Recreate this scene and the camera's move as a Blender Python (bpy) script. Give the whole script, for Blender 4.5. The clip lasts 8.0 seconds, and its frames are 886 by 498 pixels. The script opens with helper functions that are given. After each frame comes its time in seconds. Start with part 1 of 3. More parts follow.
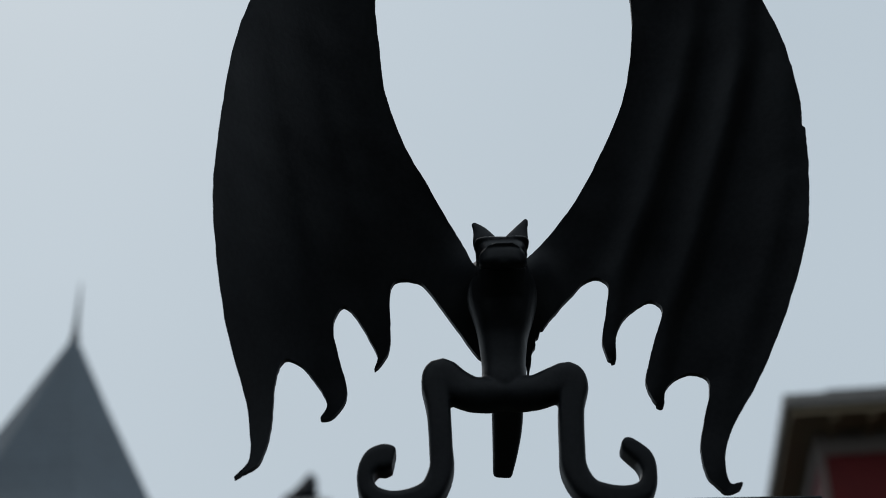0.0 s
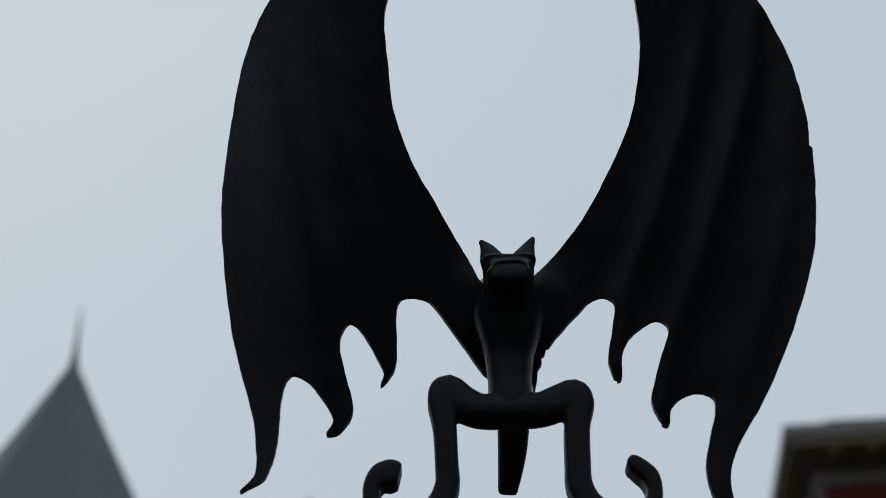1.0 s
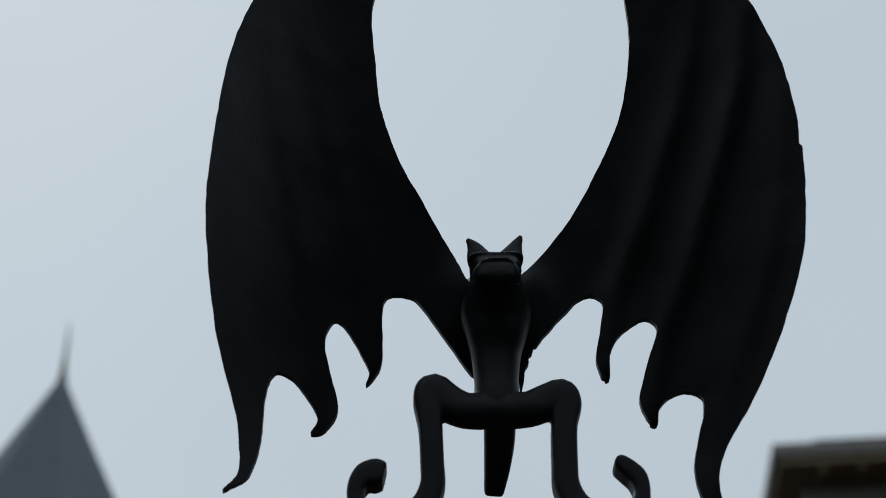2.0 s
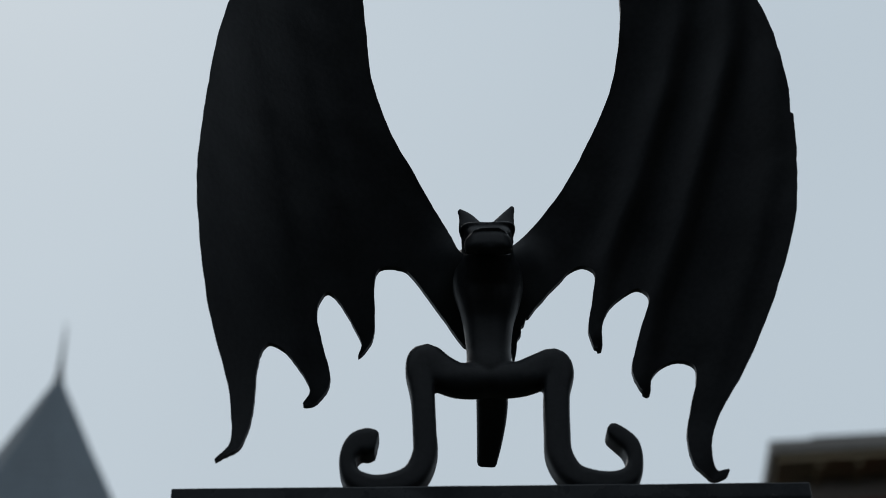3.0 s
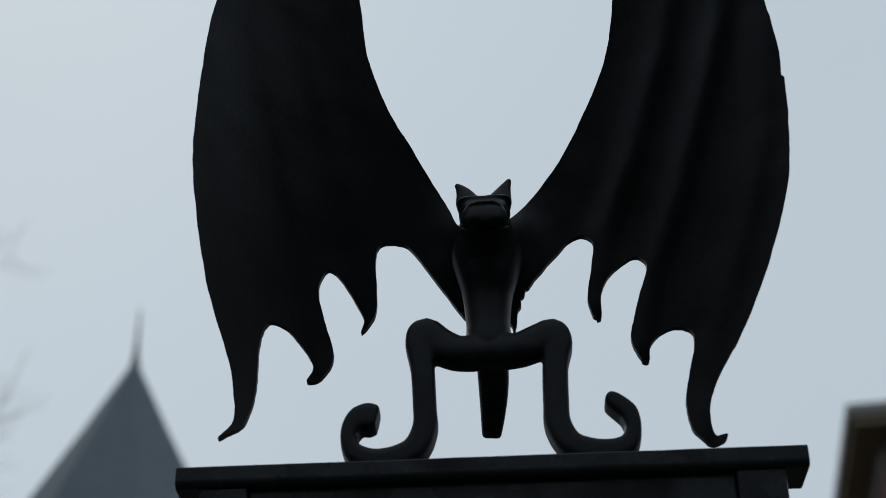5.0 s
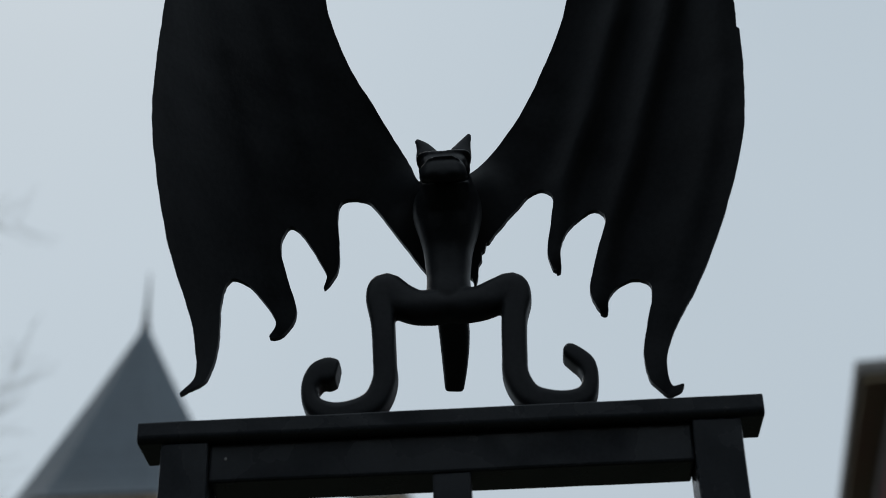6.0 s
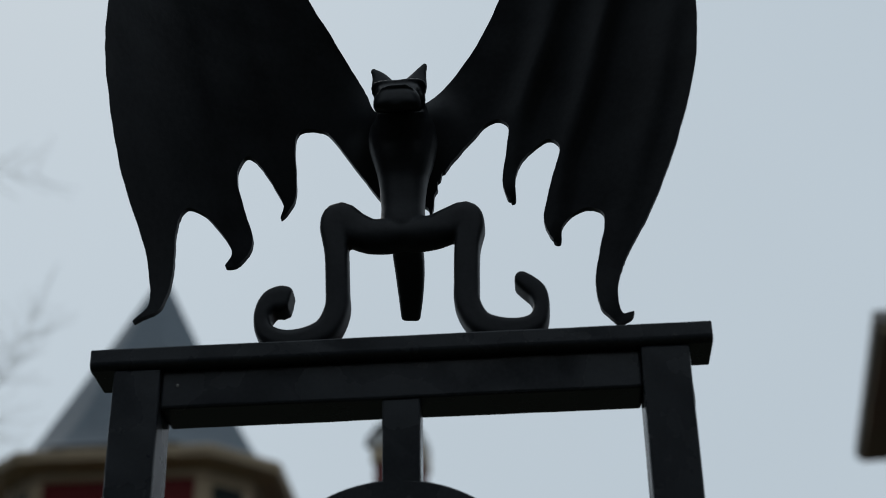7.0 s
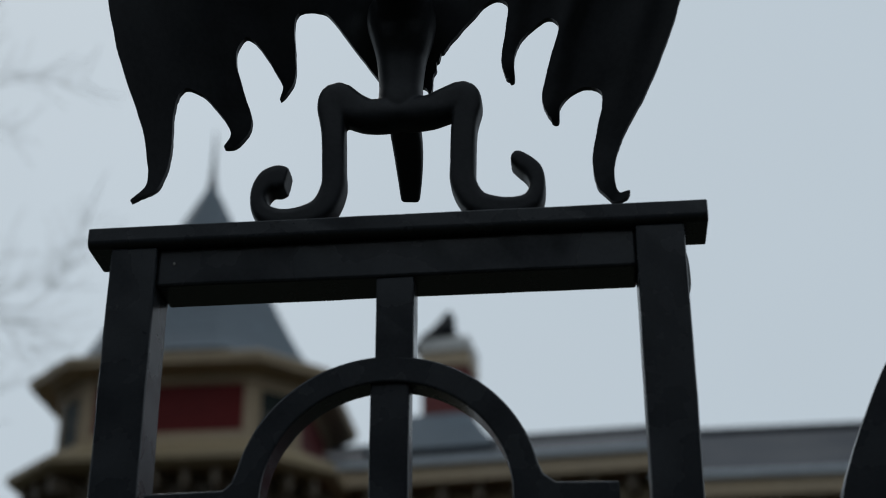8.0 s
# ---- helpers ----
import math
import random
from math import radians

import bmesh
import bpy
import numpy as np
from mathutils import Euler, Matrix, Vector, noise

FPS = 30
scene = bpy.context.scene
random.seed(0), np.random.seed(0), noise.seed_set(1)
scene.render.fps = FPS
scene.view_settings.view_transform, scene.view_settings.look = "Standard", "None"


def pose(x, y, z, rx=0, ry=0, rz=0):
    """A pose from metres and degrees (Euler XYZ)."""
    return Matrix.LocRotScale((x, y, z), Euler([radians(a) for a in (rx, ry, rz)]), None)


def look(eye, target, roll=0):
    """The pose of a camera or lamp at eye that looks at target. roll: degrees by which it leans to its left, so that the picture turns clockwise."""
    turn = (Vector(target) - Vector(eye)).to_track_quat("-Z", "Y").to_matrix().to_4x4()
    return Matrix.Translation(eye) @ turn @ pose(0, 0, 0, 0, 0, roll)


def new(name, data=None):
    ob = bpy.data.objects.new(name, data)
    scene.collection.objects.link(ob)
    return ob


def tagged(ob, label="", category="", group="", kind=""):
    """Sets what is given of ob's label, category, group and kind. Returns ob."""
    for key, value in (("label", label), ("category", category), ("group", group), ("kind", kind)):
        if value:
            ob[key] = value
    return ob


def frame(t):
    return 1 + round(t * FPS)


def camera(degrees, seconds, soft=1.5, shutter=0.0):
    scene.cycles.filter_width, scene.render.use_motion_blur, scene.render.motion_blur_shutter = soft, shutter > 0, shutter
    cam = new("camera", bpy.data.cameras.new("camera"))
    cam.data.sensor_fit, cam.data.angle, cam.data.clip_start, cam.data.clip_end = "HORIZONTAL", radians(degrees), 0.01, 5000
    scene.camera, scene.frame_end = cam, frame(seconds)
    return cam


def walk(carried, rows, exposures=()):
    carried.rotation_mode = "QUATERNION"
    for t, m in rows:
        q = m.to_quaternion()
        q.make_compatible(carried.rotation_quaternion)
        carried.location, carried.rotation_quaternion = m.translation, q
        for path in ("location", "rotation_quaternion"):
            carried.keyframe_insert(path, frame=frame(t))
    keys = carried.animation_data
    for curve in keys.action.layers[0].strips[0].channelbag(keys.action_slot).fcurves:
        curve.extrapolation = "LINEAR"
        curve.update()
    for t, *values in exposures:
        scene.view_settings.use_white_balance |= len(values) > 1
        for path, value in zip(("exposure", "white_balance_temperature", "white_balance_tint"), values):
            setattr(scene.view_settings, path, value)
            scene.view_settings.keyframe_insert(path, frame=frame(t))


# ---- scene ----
cam = camera(31.1, 8.0, soft=0.65)
PATH = [
    (0, (-0.073, -1.557, 1.658), (-0.061, 0.147, 2.705), -1.2),
    (0.5, (-0.078, -1.556, 1.652), (-0.068, 0.138, 2.714), -1.0),
    (1, (-0.081, -1.554, 1.645), (-0.069, 0.132, 2.722), -0.7),
    (1.5, (-0.082, -1.548, 1.637), (-0.063, 0.128, 2.727), -0.6),
    (1.7, (-0.08, -1.539, 1.637), (-0.058, 0.131, 2.727), -0.54),
    (2.8, (-0.074, -1.51, 1.614), (-0.042, 0.157, 2.712), -1.1),
    (3, (-0.072, -1.508, 1.608), (-0.043, 0.165, 2.704), -1.0),
    (3.5, (-0.066, -1.494, 1.606), (-0.042, 0.182, 2.696), -1.1),
    (4, (-0.049, -1.492, 1.602), (-0.067, 0.187, 2.688), -1.0),
    (4.2, (-0.042, -1.494, 1.605), (-0.072, 0.182, 2.686), -1.2),
    (5.3, (0.028, -1.524, 1.593), (-0.039, 0.172, 2.65), -1.2),
    (5.5, (0.035, -1.522, 1.589), (-0.027, 0.181, 2.635), -1.5),
    (6, (0.069, -1.523, 1.584), (-0.009, 0.19, 2.614), -1.6),
    (6.5, (0.108, -1.521, 1.567), (0.011, 0.204, 2.574), -1.5),
    (7, (0.142, -1.509, 1.559), (0.0355, 0.232, 2.536), -1.2),
    (7.5, (0.175, -1.509, 1.551), (0.028, 0.254, 2.484), -0.7),
    (8, (0.199, -1.487, 1.531), (0.024, 0.302, 2.408), -0.2),
]
walk(cam, [(t, look(eye, target, roll)) for t, eye, target, roll in PATH])

cam.data.dof.use_dof = True
cam.data.dof.focus_distance = 1.86
cam.data.dof.aperture_fstop = 4.1

# ---------------------------------------------------------------- light
SUN_UP, SUN_TURN = radians(48), radians(-25)
world = bpy.data.worlds.new("overcast_sky")
scene.world = world
world.use_nodes = True
wn, wl = world.node_tree.nodes, world.node_tree.links
wn.clear()
sky = wn.new("ShaderNodeTexSky")
sky.sky_type, sky.sun_disc = "NISHITA", False
sky.sun_elevation, sky.sun_rotation = SUN_UP, SUN_TURN
sky.dust_density = 6.0
clear = wn.new("ShaderNodeBackground")
clear.inputs["Strength"].default_value = 0.002
wl.new(sky.outputs[0], clear.inputs["Color"])
coord = wn.new("ShaderNodeTexCoord")
split = wn.new("ShaderNodeSeparateXYZ")
wl.new(coord.outputs["Generated"], split.inputs[0])
height = wn.new("ShaderNodeMapRange")
height.inputs["From Min"].default_value, height.inputs["From Max"].default_value = -0.05, 1.0
height.inputs["To Min"].default_value, height.inputs["To Max"].default_value = 0.97, 1.0
wl.new(split.outputs["Z"], height.inputs["Value"])
drift = wn.new("ShaderNodeTexNoise")
drift.inputs["Scale"].default_value, drift.inputs["Detail"].default_value = 2.2, 3.0
wl.new(coord.outputs["Generated"], drift.inputs["Vector"])
veil = wn.new("ShaderNodeMapRange")
veil.inputs["To Min"].default_value, veil.inputs["To Max"].default_value = 0.93, 1.07
wl.new(drift.outputs["Fac"], veil.inputs["Value"])
both = wn.new("ShaderNodeMath")
both.operation = "MULTIPLY"
wl.new(height.outputs[0], both.inputs[0])
wl.new(veil.outputs[0], both.inputs[1])
side = wn.new("ShaderNodeMapRange")
side.inputs["From Min"].default_value, side.inputs["From Max"].default_value = -1.0, 1.0
side.inputs["To Min"].default_value, side.inputs["To Max"].default_value = 0.99, 0.97
wl.new(split.outputs["X"], side.inputs["Value"])
whole = wn.new("ShaderNodeMath")
whole.operation = "MULTIPLY"
wl.new(both.outputs[0], whole.inputs[0])
wl.new(side.outputs[0], whole.inputs[1])
cloud = wn.new("ShaderNodeBackground")
cloud.inputs["Color"].default_value = (0.50, 0.582, 0.650, 1)
wl.new(whole.outputs[0], cloud.inputs["Strength"])
total = wn.new("ShaderNodeAddShader")
wl.new(clear.outputs[0], total.inputs[0])
wl.new(cloud.outputs[0], total.inputs[1])
wout = wn.new("ShaderNodeOutputWorld")
wl.new(total.outputs[0], wout.inputs["Surface"])

sun = new("sun", bpy.data.lights.new("sun", "SUN"))
sun.data.energy, sun.data.angle, sun.data.color = 0.5, radians(40), (1.0, 0.97, 0.93)
sun.matrix_world = look((0, 0, 0), (-math.sin(SUN_TURN) * math.cos(SUN_UP), -math.cos(SUN_TURN) * math.cos(SUN_UP), -math.sin(SUN_UP)))


# ---------------------------------------------------------------- materials
def surface(name, colour, rough=0.6, vary=0.25, grain=40.0, broad=3.0, bump=0.15, depth=0.002, metal=0.0, gloss=0.5, stretch=(1, 1, 1)):
    """A surface with variation at two scales and a fine relief."""
    mat = bpy.data.materials.new(name)
    mat.use_nodes = True
    n, l = mat.node_tree.nodes, mat.node_tree.links
    bsdf = n["Principled BSDF"]
    bsdf.inputs["Metallic"].default_value = metal
    bsdf.inputs["Specular IOR Level"].default_value = gloss
    co = n.new("ShaderNodeTexCoord")
    mp = n.new("ShaderNodeMapping")
    mp.inputs["Scale"].default_value = stretch
    l.new(co.outputs["Object"], mp.inputs["Vector"])
    fine, wide = n.new("ShaderNodeTexNoise"), n.new("ShaderNodeTexNoise")
    for node, scale in ((fine, grain), (wide, broad)):
        node.inputs["Scale"].default_value, node.inputs["Detail"].default_value = scale, 6.0
        l.new(mp.outputs[0], node.inputs["Vector"])
    add = n.new("ShaderNodeMath")
    add.operation = "MULTIPLY_ADD"
    l.new(fine.outputs["Fac"], add.inputs[0])
    add.inputs[1].default_value = 0.5
    half = n.new("ShaderNodeMath")
    half.operation = "MULTIPLY"
    half.inputs[1].default_value = 0.5
    l.new(wide.outputs["Fac"], half.inputs[0])
    l.new(half.outputs[0], add.inputs[2])
    ramp = n.new("ShaderNodeMapRange")
    ramp.inputs["From Min"].default_value, ramp.inputs["From Max"].default_value = 0.3, 0.7
    ramp.inputs["To Min"].default_value, ramp.inputs["To Max"].default_value = 1 - vary, 1 + vary
    l.new(add.outputs[0], ramp.inputs["Value"])
    tint = n.new("ShaderNodeVectorMath")
    tint.operation = "SCALE"
    tint.inputs[0].default_value = colour
    l.new(ramp.outputs[0], tint.inputs["Scale"])
    l.new(tint.outputs[0], bsdf.inputs["Base Color"])
    rr = n.new("ShaderNodeMapRange")
    rr.inputs["From Min"].default_value, rr.inputs["From Max"].default_value = 0.3, 0.7
    rr.inputs["To Min"].default_value, rr.inputs["To Max"].default_value = max(0.05, rough - 0.12), min(1, rough + 0.12)
    l.new(wide.outputs["Fac"], rr.inputs["Value"])
    l.new(rr.outputs[0], bsdf.inputs["Roughness"])
    bp = n.new("ShaderNodeBump")
    bp.inputs["Strength"].default_value, bp.inputs["Distance"].default_value = bump, depth
    l.new(fine.outputs["Fac"], bp.inputs["Height"])
    l.new(bp.outputs[0], bsdf.inputs["Normal"])
    return mat


def banded(name, colour, pitch, axis="Z", groove=0.7, **more):
    """A surface laid in courses: dark joints at every pitch metres along the axis."""
    mat = surface(name, colour, **more)
    n, l = mat.node_tree.nodes, mat.node_tree.links
    bsdf = n["Principled BSDF"]
    co = n.new("ShaderNodeTexCoord")
    sp = n.new("ShaderNodeSeparateXYZ")
    l.new(co.outputs["Object"], sp.inputs[0])
    step = n.new("ShaderNodeMath")
    step.operation = "MULTIPLY"
    step.inputs[1].default_value = 1 / pitch
    l.new(sp.outputs[axis], step.inputs[0])
    frac = n.new("ShaderNodeMath")
    frac.operation = "FRACT"
    l.new(step.outputs[0], frac.inputs[0])
    edge = n.new("ShaderNodeMapRange")
    edge.inputs["From Min"].default_value, edge.inputs["From Max"].default_value = 0.0, 0.14
    edge.inputs["To Min"].default_value = groove
    l.new(frac.outputs[0], edge.inputs["Value"])
    was = bsdf.inputs["Base Color"].links[0].from_socket
    mul = n.new("ShaderNodeVectorMath")
    mul.operation = "SCALE"
    l.new(was, mul.inputs[0])
    l.new(edge.outputs[0], mul.inputs["Scale"])
    l.new(mul.outputs[0], bsdf.inputs["Base Color"])
    return mat


IRON = surface("black_painted_iron", (0.0310, 0.0340, 0.0400), rough=0.26, vary=0.22, grain=220, broad=14, bump=0.07, depth=0.0005, gloss=0.36)
CAST = surface("black_cast_metal", (0.0165, 0.0180, 0.0222), rough=0.50, vary=0.3, grain=160, broad=12, bump=0.3, depth=0.0007, gloss=0.29)
SLATE = banded("grey_slate", (0.122, 0.145, 0.166), 0.22, gloss=0.25, rough=0.75, vary=0.22, grain=9, broad=0.8, bump=0.3, depth=0.01)
SHINGLE = banded("dark_roof_shingle", (0.051, 0.056, 0.067), 0.2, gloss=0.2, rough=0.8, vary=0.22, grain=9, broad=0.8, bump=0.3, depth=0.01)
CREAM = surface("cream_painted_wood", (0.335, 0.252, 0.160), rough=0.6, vary=0.14, grain=6, broad=0.7, bump=0.2, depth=0.004)
TAN = surface("tan_painted_wood", (0.265, 0.198, 0.112), rough=0.6, vary=0.16, grain=6, broad=0.7, bump=0.2, depth=0.004)
DRAB = surface("drab_painted_wood", (0.155, 0.128, 0.113), rough=0.7, vary=0.16, grain=6, broad=0.7, bump=0.2, depth=0.004, gloss=0.2)
FASCIA = surface("weathered_grey_fascia", (0.205, 0.187, 0.172), rough=0.7, vary=0.18, grain=6, broad=0.7, bump=0.2, depth=0.004, gloss=0.2)
BROWN = surface("brown_painted_bracket", (0.085, 0.060, 0.036), rough=0.6, vary=0.2, grain=8, broad=1.0, bump=0.2, depth=0.004)
RED = banded("dark_red_clapboard", (0.108, 0.0155, 0.0155), 0.11, gloss=0.08, groove=0.75, rough=0.6, vary=0.18, grain=7, broad=0.8, bump=0.2, depth=0.004)
BRICK = banded("red_chimney_brick", (0.13, 0.03, 0.028), 0.075, groove=0.8, rough=0.85, vary=0.3, grain=14, broad=2.0, bump=0.4, depth=0.006)
STONE = surface("grey_stone", (0.34, 0.325, 0.31), rough=0.8, vary=0.2, grain=12, broad=1.5, bump=0.3, depth=0.006)
SOOT = surface("sooty_iron", (0.010, 0.011, 0.014), rough=0.7, vary=0.25, grain=12, broad=1.6, bump=0.2, depth=0.004, gloss=0.15)
PALE = surface("pale_mortar", (0.50, 0.49, 0.47), rough=0.8, vary=0.18, grain=12, broad=1.5, bump=0.3, depth=0.006)
LEAD = surface("dark_sheet_metal", (0.03, 0.035, 0.04), rough=0.45, vary=0.25, grain=10, broad=1.4, bump=0.1, depth=0.003, metal=0.3)
GUTTER = surface("pale_grey_gutter", (0.37, 0.40, 0.43), rough=0.5, vary=0.12, grain=5, broad=0.6, bump=0.1, depth=0.003)
BARK = surface("grey_bark", (0.10, 0.085, 0.075), rough=0.9, vary=0.35, grain=18, broad=2.0, bump=0.5, depth=0.01)
GRASS = surface("winter_lawn", (0.026, 0.028, 0.020), rough=0.95, vary=0.35, grain=8, broad=0.3, bump=0.5, depth=0.03, gloss=0.05)
# for the added belt behind the camera, dark so that reflections stay dark
DARK_BELT = surface("unseen_dark_belt", (0.035, 0.032, 0.026), rough=0.95, vary=0.4, grain=2.0, broad=0.25, bump=0.6, depth=0.2)
GLASS = surface("dark_window_glass", (0.012, 0.018, 0.016), rough=0.45, vary=0.1, grain=2, broad=0.4, bump=0.0, gloss=0.08)


# ---------------------------------------------------------------- mesh helpers
def part(name, bm, material, parent=None, label="", smooth=False):
    me = bpy.data.meshes.new(name)
    bmesh.ops.recalc_face_normals(bm, faces=bm.faces)
    bm.to_mesh(me)
    bm.free()
    me.materials.append(material)
    for p in me.polygons:
        p.use_smooth = smooth
    ob = new(name, me)
    ob.parent = parent
    if label:
        tagged(ob, label)
    return ob


def thing(name, label, category, group="", kind="", at=None):
    ob = new(name)
    ob.empty_display_size = 0.1
    if at is not None:
        ob.matrix_world = at
    return tagged(ob, label, category, group, kind)


def box(x0, x1, y0, y1, z0, z1, bevel=0.0, segs=2):
    bm = bmesh.new()
    bmesh.ops.create_cube(bm, size=1.0, matrix=Matrix.LocRotScale(((x0 + x1) / 2, (y0 + y1) / 2, (z0 + z1) / 2), None, (x1 - x0, y1 - y0, z1 - z0)))
    if bevel:
        bmesh.ops.bevel(bm, geom=list(bm.edges), offset=bevel, segments=segs, profile=0.5, affect="EDGES")
    return bm


def uneven(bm, axis, lo, hi, step=0.03, amount=0.0005, seed=0.0):
    """Cuts a bar along its length and moves the cuts a little, as hand-finished iron is."""
    way = Vector((axis == 0, axis == 1, axis == 2))
    for i in range(1, int((hi - lo) / step)):
        geom = list(bm.verts) + list(bm.edges) + list(bm.faces)
        bmesh.ops.bisect_plane(bm, geom=geom, plane_co=way * (lo + i * step), plane_no=way, dist=1e-6)
    for v in bm.verts:
        p = v.co * 22 + Vector((seed, seed * 1.7, seed * 0.3))
        v.co += (noise.noise_vector(p) + 0.5 * noise.noise_vector(p * 3)) * amount
    return bm


def smooth_line(points, steps=6, closed=False):
    """A Catmull-Rom curve through points of any size of tuple."""
    pts = [np.array(p, float) for p in points]
    n, out = len(pts), []
    for i in range(n if closed else n - 1):
        if closed:
            a, b, c, d = pts[i - 1], pts[i], pts[(i + 1) % n], pts[(i + 2) % n]
        else:
            b, c = pts[i], pts[i + 1]
            a, d = pts[i - 1] if i else 2 * b - c, pts[i + 2] if i + 2 < n else 2 * c - b
        limit = np.linalg.norm(c - b)
        m0, m1 = (c - a) / 2, (d - b) / 2
        m0 *= min(1, limit / (np.linalg.norm(m0) + 1e-9))
        m1 *= min(1, limit / (np.linalg.norm(m1) + 1e-9))
        for k in range(steps):
            t = k / steps
            out.append((2 * t**3 - 3 * t**2 + 1) * b + (t**3 - 2 * t**2 + t) * m0 + (3 * t**2 - 2 * t**3) * c + (t**3 - t**2) * m1)
    if not closed:
        out.append(pts[-1])
    return out


def sweep(bm, rows, ref=(0, 1, 0), n=16, square=2.6, steps=6):
    """A closed limb: rows of x, y, z, half width (across ref), half depth (along ref) and, if it changes, squareness, smoothed."""
    line = smooth_line(rows, steps)
    ref = Vector(ref)
    rings = []
    for i, r in enumerate(line):
        p = Vector(r[:3])
        t = (Vector(line[min(i + 1, len(line) - 1)][:3]) - Vector(line[max(i - 1, 0)][:3])).normalized()
        s = t.cross(ref).normalized()
        d = s.cross(t).normalized()
        ring, hard = [], r[5] if len(r) > 5 else square
        for k in range(n):
            a = 2 * math.pi * (k + 0.5) / n
            c, q = math.cos(a), math.sin(a)
            u = math.copysign(abs(c) ** (2 / hard), c)
            v = math.copysign(abs(q) ** (2 / hard), q)
            ring.append(bm.verts.new(p + s * u * r[3] + d * v * r[4]))
        rings.append(ring)
    for a, b in zip(rings, rings[1:]):
        for k in range(n):
            bm.faces.new((a[k], a[(k + 1) % n], b[(k + 1) % n], b[k]))
    bm.faces.new(rings[0])
    bm.faces.new(rings[-1])


def plate(bm, outline, front, thick, grid=0.0085):
    """A solid plate over a closed outline (x, z); front(x, z) gives the depth of its near side."""
    from mathutils.geometry import delaunay_2d_cdt
    edge = [Vector((p[0], p[1])) for p in outline]
    n = len(edge)
    xs, zs = [p.x for p in edge], [p.y for p in edge]
    inner = []
    for i in range(int((max(xs) - min(xs)) / grid)):
        for k in range(int((max(zs) - min(zs)) / grid)):
            inner.append(Vector((min(xs) + (i + 0.5 + 0.5 * (k % 2)) * grid, min(zs) + (k + 0.5) * grid)))
    verts, _, faces, *_ = delaunay_2d_cdt(edge + inner, [(i, (i + 1) % n) for i in range(n)], [list(range(n))], 1, 1e-5)
    near = [bm.verts.new((v.x, front(v.x, v.y), v.y)) for v in verts]
    far = [bm.verts.new((v.x, front(v.x, v.y) + thick, v.y)) for v in verts]
    seen = {}
    for f in faces:
        bm.faces.new([near[i] for i in f])
        bm.faces.new([far[i] for i in reversed(f)])
        for a, b in zip(f, f[1:] + f[:1]):
            key = (min(a, b), max(a, b))
            seen[key] = None if key in seen else (a, b)
    rim = {}
    for pair in seen.values():
        if pair:
            a, b = pair
            for i in pair:
                if i not in rim:
                    rim[i] = (bm.verts.new(near[i].co), bm.verts.new(far[i].co))
            bm.faces.new((rim[b][0], rim[a][0], rim[a][1], rim[b][1]))


def fin(points, depth, y0):
    """A flat bar cut to a closed outline (x, z) and given its depth along y."""
    bm = bmesh.new()
    f = bm.faces.new([bm.verts.new((p[0], y0, p[1])) for p in points])
    r = bmesh.ops.extrude_face_region(bm, geom=[f])
    bmesh.ops.translate(bm, verts=[v for v in r["geom"] if isinstance(v, bmesh.types.BMVert)], vec=(0, depth, 0))
    return bm


# ---------------------------------------------------------------- ground and distance
bm = bmesh.new()
bmesh.ops.create_grid(bm, x_segments=60, y_segments=60, size=2000)
ground = part("ground", bm, GRASS)
tagged(ground, "flat lawn of dull winter grass", "ground", kind="structure")

# unseen belt, added to keep low sky light off the iron's front faces
bm = bmesh.new()
rows = []
for i in range(121):
    a = radians(195 + 150 * i / 120)
    top = 14.0 + 2.5 * noise.noise((i * 0.31, 0, 4.2)) + 1.5 * noise.noise((i * 1.1, 3, 0))
    col = []
    for k in range(13):
        h = k / 12
        r = 19 + 2.0 * noise.noise((i * 0.4, k * 0.5, 1.0)) + 1.5 * h
        col.append(bm.verts.new((r * math.cos(a), r * math.sin(a), h * top)))
    back = [bm.verts.new((23 * math.cos(a), 23 * math.sin(a), z)) for z in (top * 0.9, 0.0)]
    rows.append(col + back)
for a, b in zip(rows, rows[1:]):
    for k in range(len(a) - 1):
        bm.faces.new((a[k], b[k], b[k + 1], a[k + 1]))
belt = part("backdrop", bm, DARK_BELT, smooth=True)
tagged(belt, "unseen dark belt added behind the camera to block low sky light", "woodland", kind="structure")


